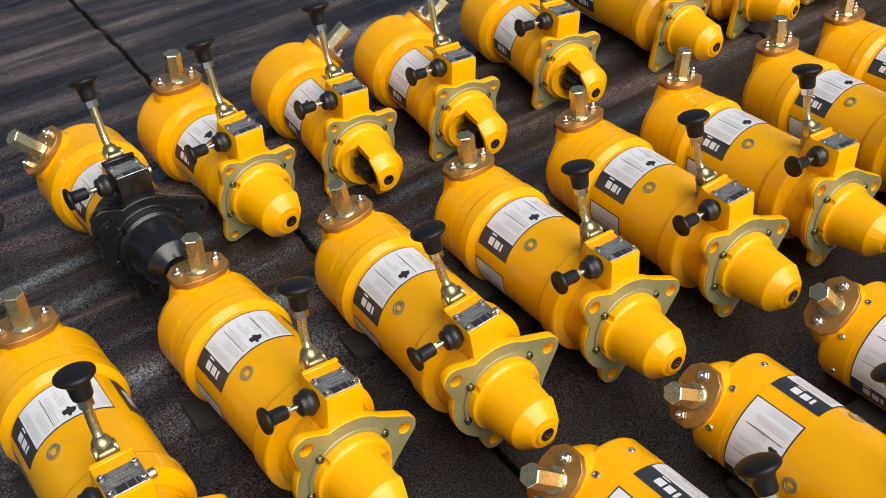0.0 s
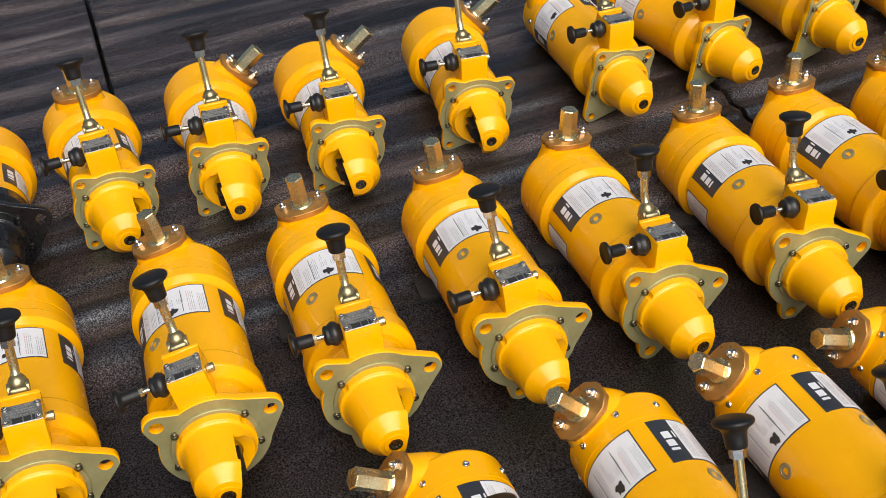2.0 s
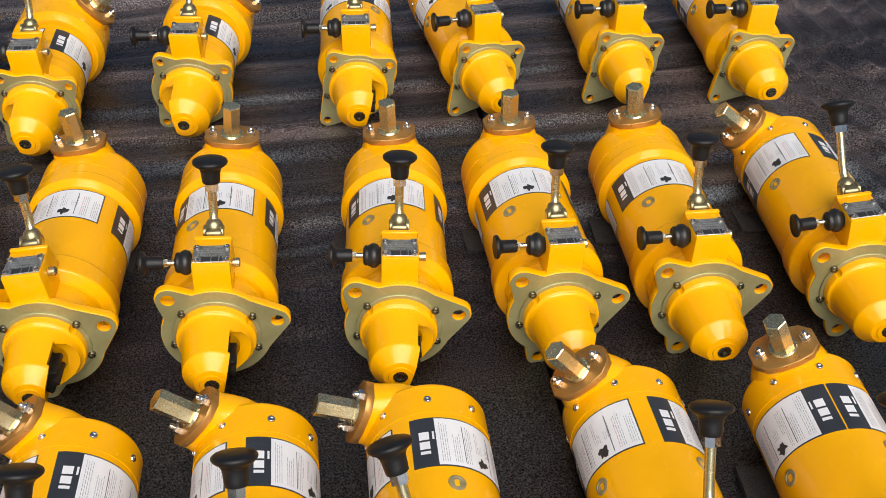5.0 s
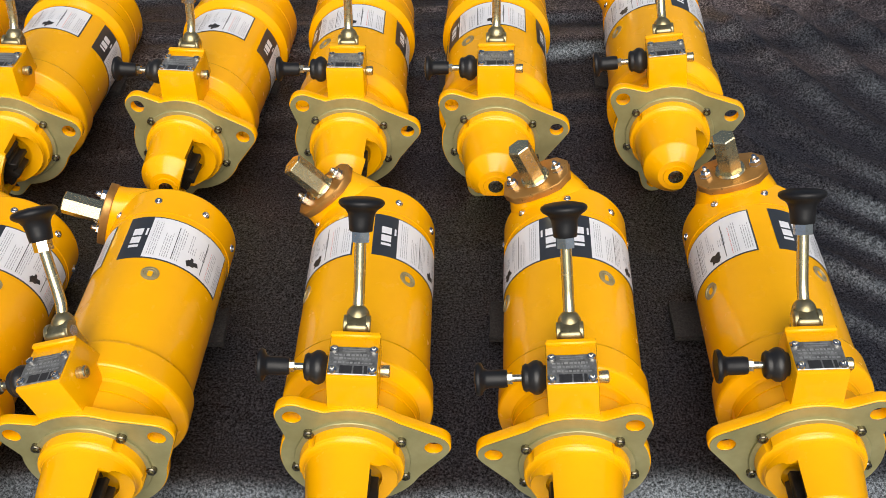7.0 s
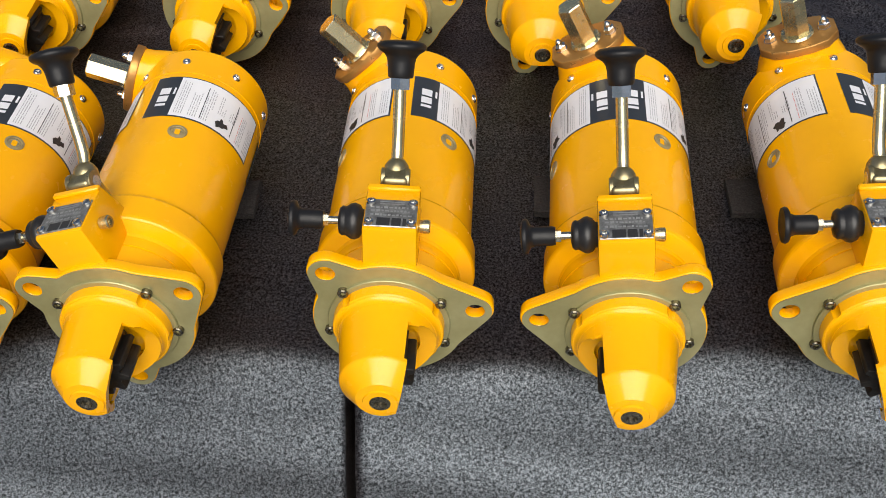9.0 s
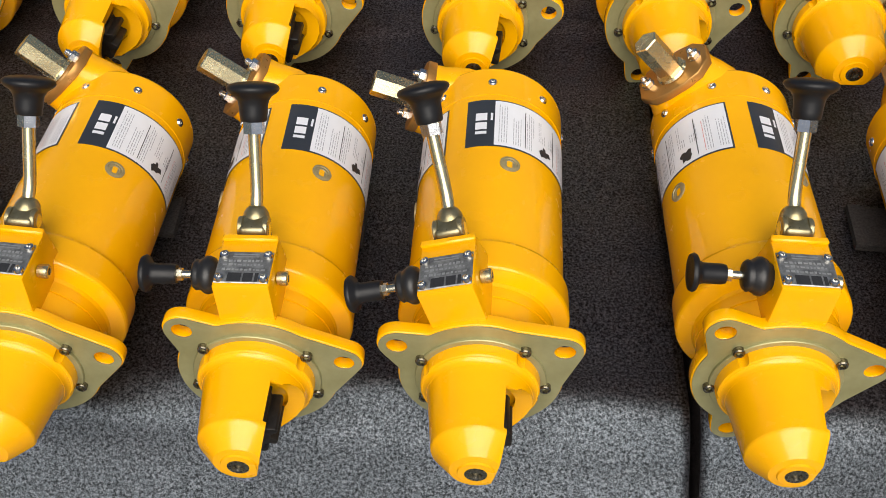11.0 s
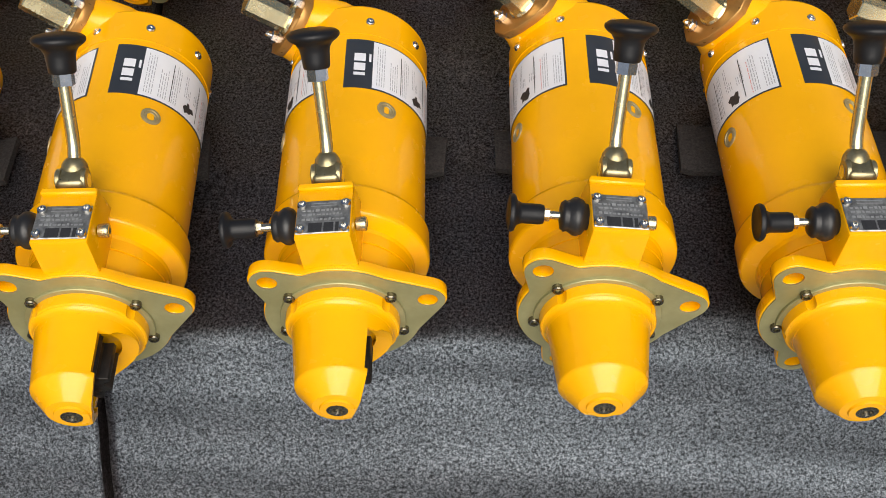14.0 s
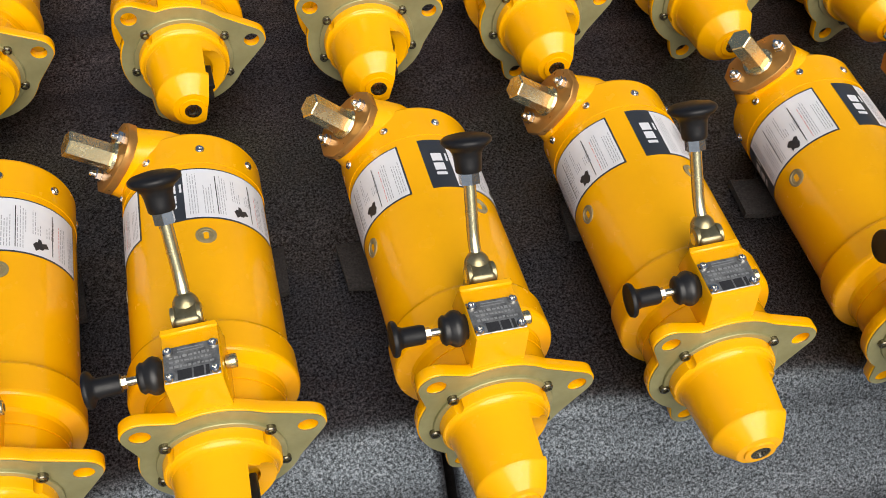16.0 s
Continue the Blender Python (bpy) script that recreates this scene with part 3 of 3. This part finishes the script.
def starter(kind, x, y, yaw, hexagon, cut=180, lobe=-16, label=0, roll=0, lever=0, black=False, flip=False, pad=-1, lift=0.0, tilt=0.0, tag="", group=""):
    """One spring starter. kind: plain (straight body), rimmed (wider rear cap), small (straight body, square flange),
    drum (short fat spring drum, square flange). Angles run round the axis from the top, growing to the unit's +X side."""
    M = BLACK if black else PAINT
    F = BLACK if black else FLANGE_FACE
    root = new("spring_starter")
    hexagon, cut, label = hexagon + roll, cut + roll, label + roll
    square = kind in ("small", "drum") and not black
    if square:
        far, low = (0.069, 0.073) if kind == "drum" else (0.062, 0.079)
        ends = [(45 + lobe, far, 0.0125, 0.052), (135 + lobe, far, 0.0125, 0.052), (238 + lobe, low, 0.0125, 0.054)]
        outline = lobed(0.0630 if kind == "drum" else 0.0565, ends)
        hole = 0.0062
    else:
        wide, slim = (0.0640, 0.049) if lobe < 8 else (0.049, 0.0640)
        ends = [(30.6 + lobe, 0.0750, 0.0160, wide), (150.1 + lobe, 0.0755, 0.0160, slim), (270 + lobe, 0.073, 0.0152, 0.046)]
        outline = lobed(0.0660, ends)
        hole = 0.0084
    holes = [circle(d * math.cos(radians(a)), d * math.sin(radians(a)), hole, 20) for a, d, *_ in ends]
    screws = screw_spots(lobe)
    flange_part(root, outline, holes, screws, M, F)
    nose_part(root, cut, M, lobe, *{'drum': (1.06, 0.0118, 1.03), 'small': (1.0, 0.0118, 1.04)}.get(kind, (1.02, 0.0118, 1.045)))
    top = 0.1015 if not square else (0.1010 if kind == "drum" else 0.1040)
    ahead = -0.002 if square else 0.0
    casting_box(root, top, M, 0.006 + ahead, 0.0442)
    name_plate(root, 0.0256 + ahead, top)
    lean, long = {"plain": (24, 0.0820), "rimmed": (4, 0.0600)}.get(kind, (14, 0.0762))
    lever_part(root, 0.069 + ahead, top - 0.022, lean, lever, long)
    pull_part(root, -0.0222, 0.031 + ahead, top - 0.0150, 0)
    if kind in ("plain", "rimmed"):
        r, end = R_BODY, (0.320 if kind == "plain" else 0.338)
        front = lathe([(0.047, 0.008), (0.0580, 0.0122), (0.0578, 0.0360), (0.0566, 0.0364), (0.0566, 0.0374), (0.0578, 0.0378), (0.0580, 0.0480), (0.0592, 0.0510), (0.0700, 0.0560), (0.0712, 0.0575), (0.0718, 0.0600), (0.0714, 0.0840), (0.0704, 0.0868), (0.0674, 0.0888), (0.060, 0.0890)], 64)
        part("front_casting", shade(front, 14), M, root)
        body_end = 0.277 if kind == "plain" else 0.236
        part("body", shade(lathe([(0.060, 0.0880), (r, 0.0880), (r, body_end), (0.060, body_end)], 72), 35), PAINT, root)
        y0, y1 = (0.204, 0.269) if kind == "plain" else (0.168, 0.231)
        port_y, port_a = (0.1835, label + 35) if kind == "plain" else (0.1465, label + 35)
        if kind == "plain":
            cap = [(0.060, body_end), (r + 0.0006, body_end), (r + 0.0006, end - 0.005), (r - 0.0008, end - 0.0018), (r - 0.005, end), (0.0, end)]
            hex_y, rear = 0.3215, 0.0678
        else:
            cap = [(0.060, body_end - 0.001), (r + 0.0006, body_end - 0.001), (r + 0.0008, body_end + 0.0005), (0.0735, body_end + 0.0080), (0.0748, body_end + 0.0100), (0.0748, body_end + 0.0270), (0.0732, body_end + 0.0300), (0.0726, body_end + 0.0500), (0.0713, body_end + 0.0504), (0.0713, body_end + 0.0516), (0.0726, body_end + 0.0520), (0.0722, end - 0.012), (0.0690, end - 0.003), (0.062, end), (0.0, end)]
            hex_y, rear = 0.3325, 0.0710
        cap_r = r
    elif kind == "small":
        r, end, body_end = 0.0610, 0.305, 0.245
        front = lathe([(0.045, 0.008), (0.0505, 0.012), (0.0510, 0.030), (0.0525, 0.040), (0.0595, 0.046), (0.0640, 0.052), (0.0645, 0.056), (0.0645, 0.066), (0.0615, 0.070), (0.056, 0.070)], 64)
        part("front_casting", shade(front, 14), M, root)
        part("body", shade(lathe([(0.055, 0.069), (r, 0.069), (r, body_end), (0.055, body_end)], 72), 35), PAINT, root)
        y0, y1 = 0.178, 0.240
        port_y, port_a = 0.162, label + 24
        cap = [(0.055, body_end), (r + 0.0006, body_end), (r + 0.0006, end - 0.008), (r - 0.002, end - 0.003), (r - 0.008, end), (0.0, end)]
        hex_y, rear, cap_r = end - 0.026, 0.0616, r
    else:
        r, end, body_end = 0.0560, 0.246, 0.166
        front = lathe([(0.045, 0.008), (0.0500, 0.012), (0.0500, 0.026), (0.0545, 0.036), (0.0575, 0.046), (0.0575, 0.066), (0.055, 0.070), (0.047, 0.070)], 64)
        part("front_casting", shade(front, 14), M, root)
        part("body", shade(lathe([(0.047, 0.069), (r, 0.069), (r, body_end), (0.047, body_end)], 72), 35), PAINT, root)
        y0, y1 = 0.088, 0.146
        port_y, port_a = None, 0
        cap = [(0.045, 0.1555), (0.0640, 0.1560), (0.0655, 0.1566), (0.0725, 0.1660), (0.0738, 0.1690), (0.0738, 0.1880), (0.0722, 0.1892), (0.0722, end - 0.010), (0.0700, end - 0.003), (0.066, end), (0.0, end)]
        hex_y, rear, cap_r = end - 0.026, 0.0722, 0.070
    shell = part("spring_drum" if kind == "drum" else "end_cap", shade(lathe(cap, 72), 14), PAINT, root)
    if kind in ("plain", "small"):
        for k in range(8):
            a = radians(hexagon + 24 + 45 * k)
            m = Matrix.Translation((0, body_end + 0.018, 0)) @ pose(0, 0, 0, 0, math.degrees(a), 0) @ Matrix.Translation((0, 0, cap_r)) @ UP
            bm = lathe([(0.0046, -0.001), (0.0046, 0.0008), (0.0036, 0.0022), (0.0018, 0.0024), (0.0016, 0.0012), (0.0, 0.0012)], 14, m)
            part("cap_screw", shade(bm, 35), CHROME, shell)
    winding_part(root, hex_y, hexagon, cap_r, 0.073 if kind in ('plain', 'rimmed') else (0.070 if kind == 'small' else 0.076))
    span = 103
    sticker(root, r, y0, y1, label, 1, span, 3)
    sticker(root, r, y0, y1, label + 120, 1, span, 6)
    if flip:
        sticker(root, r, y0, y1, label - 1.5, -1, 96, 4)
    else:
        sticker(root, r, y0, y1, label - 120, 1, span, 4)
    if port_y:
        mid_port(root, r, port_y, port_a)
        mid_port(root, r, port_y, port_a - 104)
    root.matrix_basis = floor_pose(x, y, yaw, outline, end - 0.01, rear, roll, lift, tilt)
    tagged(root, tag or STARTER_TAG[kind], "starter motor", group)
    if pad:
        spot = root.matrix_basis @ Vector((0, 0.235, 0))
        felt_pad(spot.x, spot.y, yaw, pad)
    return root


# ---- ground and matting ----
def ripple(x, y):
    """Height of the matting: uneven creases that run along the rows, and arcs bunched at the free end."""
    far = min(1.0, max(0.0, (y - 0.80) / 0.30))
    right = min(1.0, max(0.0, (x - 2.04) / 0.22)) * min(1.0, max(0.15, (y - 0.45) / 0.30))
    v = y - 0.16 * (x - 1.0) + 0.02 * noise.noise((x * 1.4, y * 1.2, 3.0))
    crease = noise.noise((x * 0.9, v * 17.0, 2.0)) + 0.55 * noise.noise((x * 1.8, v * 36.0, 7.0)) + 0.30 * noise.noise((x * 3.0, v * 70.0, 4.0))
    crease += 1.1 * (0.45 - abs(noise.noise((x * 0.7, v * 12.0, 11.0)))) + 0.5 * (0.4 - abs(noise.noise((x * 1.3, v * 27.0, 15.0))))
    ring = math.hypot(x - 3.0, (y - 1.75) * 0.9) + 0.03 * noise.noise((x * 3.0, y * 3.0, 8.0))
    arcs = (0.5 + 0.5 * math.sin(2 * math.pi * ring / 0.062)) ** 3 * (0.65 + 0.6 * noise.noise((x * 2.5, y * 2.5, 5.0)))
    arcs *= min(1.0, max(0.0, (ring - 0.40) / 0.25))
    low = 0.0014 * noise.noise((x * 5, y * 5, 1.0)) + 0.0016 * noise.noise((x * 1.6, y * 19.0, 6.0))
    # the mat climbs a little under the back row, and drops over the edge of the pallets in front
    back = min(1.0, max(0.0, (y - 0.90) / 0.20))
    back = 0.019 * back * back * (3 - 2 * back)
    edge = 0.298 + 0.058 * (x - 1.0) + 0.016 * noise.noise((x * 2.6, 1.0, 9.0))
    s = max(0.0, edge - y)
    drop = s * s / 0.07 if s < 0.035 else 0.0175 + (s - 0.035) * 0.98
    fold = 0.009 * noise.noise((x * 1.2, y * 26.0, 12.0)) * min(1.0, s / 0.03)
    return max(-0.150, 0.0125 * crease * far * (1 - 0.6 * right) + 0.027 * arcs * right + low + back + fold - drop)


def ground_sheet():
    bm = bmesh.new()
    bmesh.ops.create_grid(bm, x_segments=8, y_segments=8, size=60)
    bm.transform(Matrix.Translation((1.2, 0.8, -0.156)))
    ob = part("ground", bm, CONCRETE, None)
    tagged(ob, "plain dark concrete floor under the matting", "floor", kind="structure")


def matting(x0, x1, y0, y1):
    """One width of felt matting, lying on the concrete, with a real edge."""
    nx, ny = int((x1 - x0) / 0.010), int((y1 - y0) / 0.0085)
    xs = np.linspace(x0, x1, nx + 1)
    ys = np.linspace(y0, y1, ny + 1)
    verts, faces = [], []
    for j, y in enumerate(ys):
        for i, x in enumerate(xs):
            verts.append((x, y, ripple(1.68 + x * 0.9973 - y * 0.0732, 0.21 + x * 0.0732 + y * 0.9973)))
    for j in range(ny):
        for i in range(nx):
            a = j * (nx + 1) + i
            faces.append((a, a + 1, a + nx + 2, a + nx + 1))
    rim = [i for i in range(nx + 1)] + [j * (nx + 1) + nx for j in range(1, ny + 1)]
    rim += [ny * (nx + 1) + i for i in range(nx - 1, -1, -1)] + [j * (nx + 1) for j in range(ny - 1, 0, -1)]
    low = len(verts)
    verts += [(verts[k][0], verts[k][1], -0.156) for k in rim]
    for k in range(len(rim)):
        n = (k + 1) % len(rim)
        faces.append((rim[k], low + k, low + n, rim[n]))
    mesh = bpy.data.meshes.new("felt_mat")
    mesh.from_pydata(verts, [], faces)
    mesh.polygons.foreach_set("use_smooth", [True] * (nx * ny) + [False] * len(rim))
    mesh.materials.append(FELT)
    ob = new("felt_mat", mesh)
    ob.matrix_basis = pose(1.680, 0.210, 0, 0, 0, 4.2)
    tagged(ob, "charcoal grey felt matting draped over low pallets", "mat", "felt mats under the starters", kind="structure")


ground_sheet()
SEAMS = [-3.06, -2.04, -1.02, 0.0, 1.02, 2.04]
for a, b in zip(SEAMS, SEAMS[1:]):
    matting(a + 0.0045, b - 0.0045, -0.5, 2.3)


def felt_pad(x, y, yaw, side):
    """A loose strip of felt pushed under a starter; one end sticks out and lifts a little."""
    bm = bmesh.new()
    rng = random.Random(int(x * 1000))
    width, out, n = 0.050 + rng.uniform(-0.004, 0.008), 0.079 + rng.uniform(0, 0.012), 14
    curl = rng.uniform(0.001, 0.007)
    rings = []
    for k in range(n + 1):
        u = -0.06 + (out + 0.06) * k / n
        lift = curl * max(0.0, (u - 0.050) / (out - 0.050)) ** 2
        w = width / 2 + 0.003 * noise.noise((u * 40, x * 9, 0.0))
        z = 0.010 + 0.001 * noise.noise((u * 50, x * 7, 2.0))
        rings.append([bm.verts.new((side * u, sy * w + 0.003 * noise.noise((u * 25, x * 5, 5.0)), sz + lift)) for sy, sz in ((-1, 0.0012), (-1, z - 0.001), (-0.94, z), (0.94, z), (1, z - 0.001), (1, 0.0012))])
    for a, b in zip(rings, rings[1:]):
        for k in range(6):
            bm.faces.new((a[k], a[(k + 1) % 6], b[(k + 1) % 6], b[k]))
    bm.faces.new(rings[0])
    bm.faces.new(rings[-1])
    bmesh.ops.recalc_face_normals(bm, faces=bm.faces)
    pad = part("felt_pad", shade(bm, 40), PAD_FELT, None)
    pad.matrix_basis = pose(x, y, 0, 0, 0, yaw + rng.uniform(-5, 5))
    tagged(pad, "dark felt strip wedged under a yellow starter", "felt pad", "felt pads under the starters")


STARTER_TAG = {
    "plain": "yellow spring starter with straight body and bolted end cap",
    "rimmed": "yellow spring starter with a wider rimmed end cap",
    "small": "slimmer yellow spring starter with a square three-hole flange",
    "drum": "short yellow spring starter with a fat spring drum",
}

# ---- front row: straight bodies ----
FRONT = "front row of starters"
starter("plain", 2.1262, 0.3191, 2.5, -18, -107, 16, 4, 3.3, lift=0.0074, tilt=-1.67, pad=-1, group=FRONT)
starter("plain", 1.9221, 0.3033, 1.7, -25, -109, 16, -4, 4.7, lift=-0.0012, flip=True, pad=-1, group=FRONT)
starter("plain", 1.7203, 0.2957, 3.9, -41, 104, -16, 7, -4.3, lift=0.0039, tilt=-1.21, pad=0, group=FRONT)
starter("plain", 1.4876, 0.2734, 2.6, -69, 104, -16, -19, 15.1, lift=0.0052, tilt=-0.10, pad=-1, group=FRONT)
starter("plain", 1.3049, 0.2684, 3.6, -50, 104, -16, -3, -0.8, lift=-0.0029, tilt=-1.08, pad=-1, group=FRONT)
starter("plain", 1.1058, 0.2592, 2.4, -42, 180, -16, 1, -5.6, lift=0.0026, tilt=-2.12, pad=-1, group=FRONT)
starter("plain", 0.8961, 0.2493, 4.0, -55, 110, -16, -4, 3.5, lift=-0.0060, tilt=-1.00, pad=1, group=FRONT)
starter("plain", 0.6877, 0.2300, 5.9, -47, 104, -16, 0, -2.4, lift=0.0020, tilt=-1.48, pad=-1, group=FRONT)
starter("plain", 0.4624, 0.2185, 4.6, -55, 104, -16, -24, 3.6, lift=0.0028, tilt=-1.35, pad=1, group=FRONT)
starter("plain", 0.2850, 0.2050, 5.2, -55, 104, -16, -20, 0, pad=-1, group=FRONT)

# ---- middle row: rimmed end caps, but for the last ----
MIDDLE = "middle row of starters"
starter("plain", 2.0373, 0.7718, 0.2, -52, 110, -16, 12, 7.0, lift=0.0013, tilt=-1.22, pad=-1, group=MIDDLE)
starter("rimmed", 1.8294, 0.7557, 2.4, -7, 180, -16, -68, -0.1, lift=-0.0033, tilt=-1.49, pad=-1, group=MIDDLE)
starter("rimmed", 1.6488, 0.7513, 4.5, -1, 114, -16, -68, -2.3, lift=-0.0060, tilt=-1.71, pad=-1, group=MIDDLE)
starter("rimmed", 1.4483, 0.7377, -0.4, -3, 107, -16, -66, -2.2, lift=-0.0051, tilt=-2.50, pad=-1, group=MIDDLE)
starter("rimmed", 1.2302, 0.7329, 2.3, 6, 104, -16, -65, -2.4, lift=-0.0010, tilt=-2.50, pad=-1, group=MIDDLE)
starter("rimmed", 1.0325, 0.7219, 1.6, -6, 104, -16, -66, 5.0, lift=-0.0004, tilt=-1.81, pad=-1, group=MIDDLE)
starter("rimmed", 0.8276, 0.7096, 1.9, -5, 104, -16, -69, 1.1, tilt=-2.50, pad=-1, group=MIDDLE)
starter("rimmed", 0.6331, 0.6996, 2.0, -10, 104, -16, -77, 7.8, tilt=-2.15, pad=-1, group=MIDDLE)
starter("rimmed", 0.4344, 0.6947, 6.4, 1, 104, -16, -67, -6.1, tilt=-2.39, pad=-1, group=MIDDLE)
starter("rimmed", 0.2160, 0.6900, 5.0, 0, 104, -16, -68, 0, pad=-1, group=MIDDLE)

# ---- back row: slim straight bodies, then short drums ----
BACK = "back row of starters"
starter("small", 2.0530, 1.2940, 1.7, -20, 180, -9, 10, 0, lift=0.0190, pad=-1, group=BACK)
starter("small", 1.8391, 1.3030, 2.9, -20, 104, -9, 10, 0.0, lift=0.0190, pad=-1, group=BACK)
starter("small", 1.6100, 1.2830, 11.0, -20, 104, -9, 10, 0.0, lift=0.0190, pad=-1, group=BACK)
starter("small", 1.4020, 1.2560, 1.0, -20, 106, -9, 10, 0.0, lift=0.0190, pad=-1, group=BACK)
starter("drum", 1.1410, 1.2560, -2.0, 50, -99, -9, -106, 0.0, lift=0.0190, pad=0, group=BACK)
starter("drum", 0.9110, 1.2180, 1.0, 50, -99, -9, -106, 0.0, lift=0.0190, pad=0, group=BACK)
starter("drum", 0.7240, 1.2210, 1.5, 50, -99, -9, -106, 0.0, lift=0.0190, pad=0, group=BACK)
starter("drum", 0.5500, 1.2050, 8.0, 0, 107, -9, -82, 0.0, lift=0.0190, pad=0, group=BACK)
starter("drum", 0.3760, 1.1560, 6.0, -42, 180, -16, -82, -0, lift=0.0190, black=True, tag="short spring starter with yellow drum and glossy black front", pad=0, group=BACK)
starter("drum", 0.1300, 1.2750, 4.0, -42, 180, -16, -82, 0, lift=0.0190, black=True, tag="short spring starter with yellow drum and glossy black front", pad=0, group=BACK)
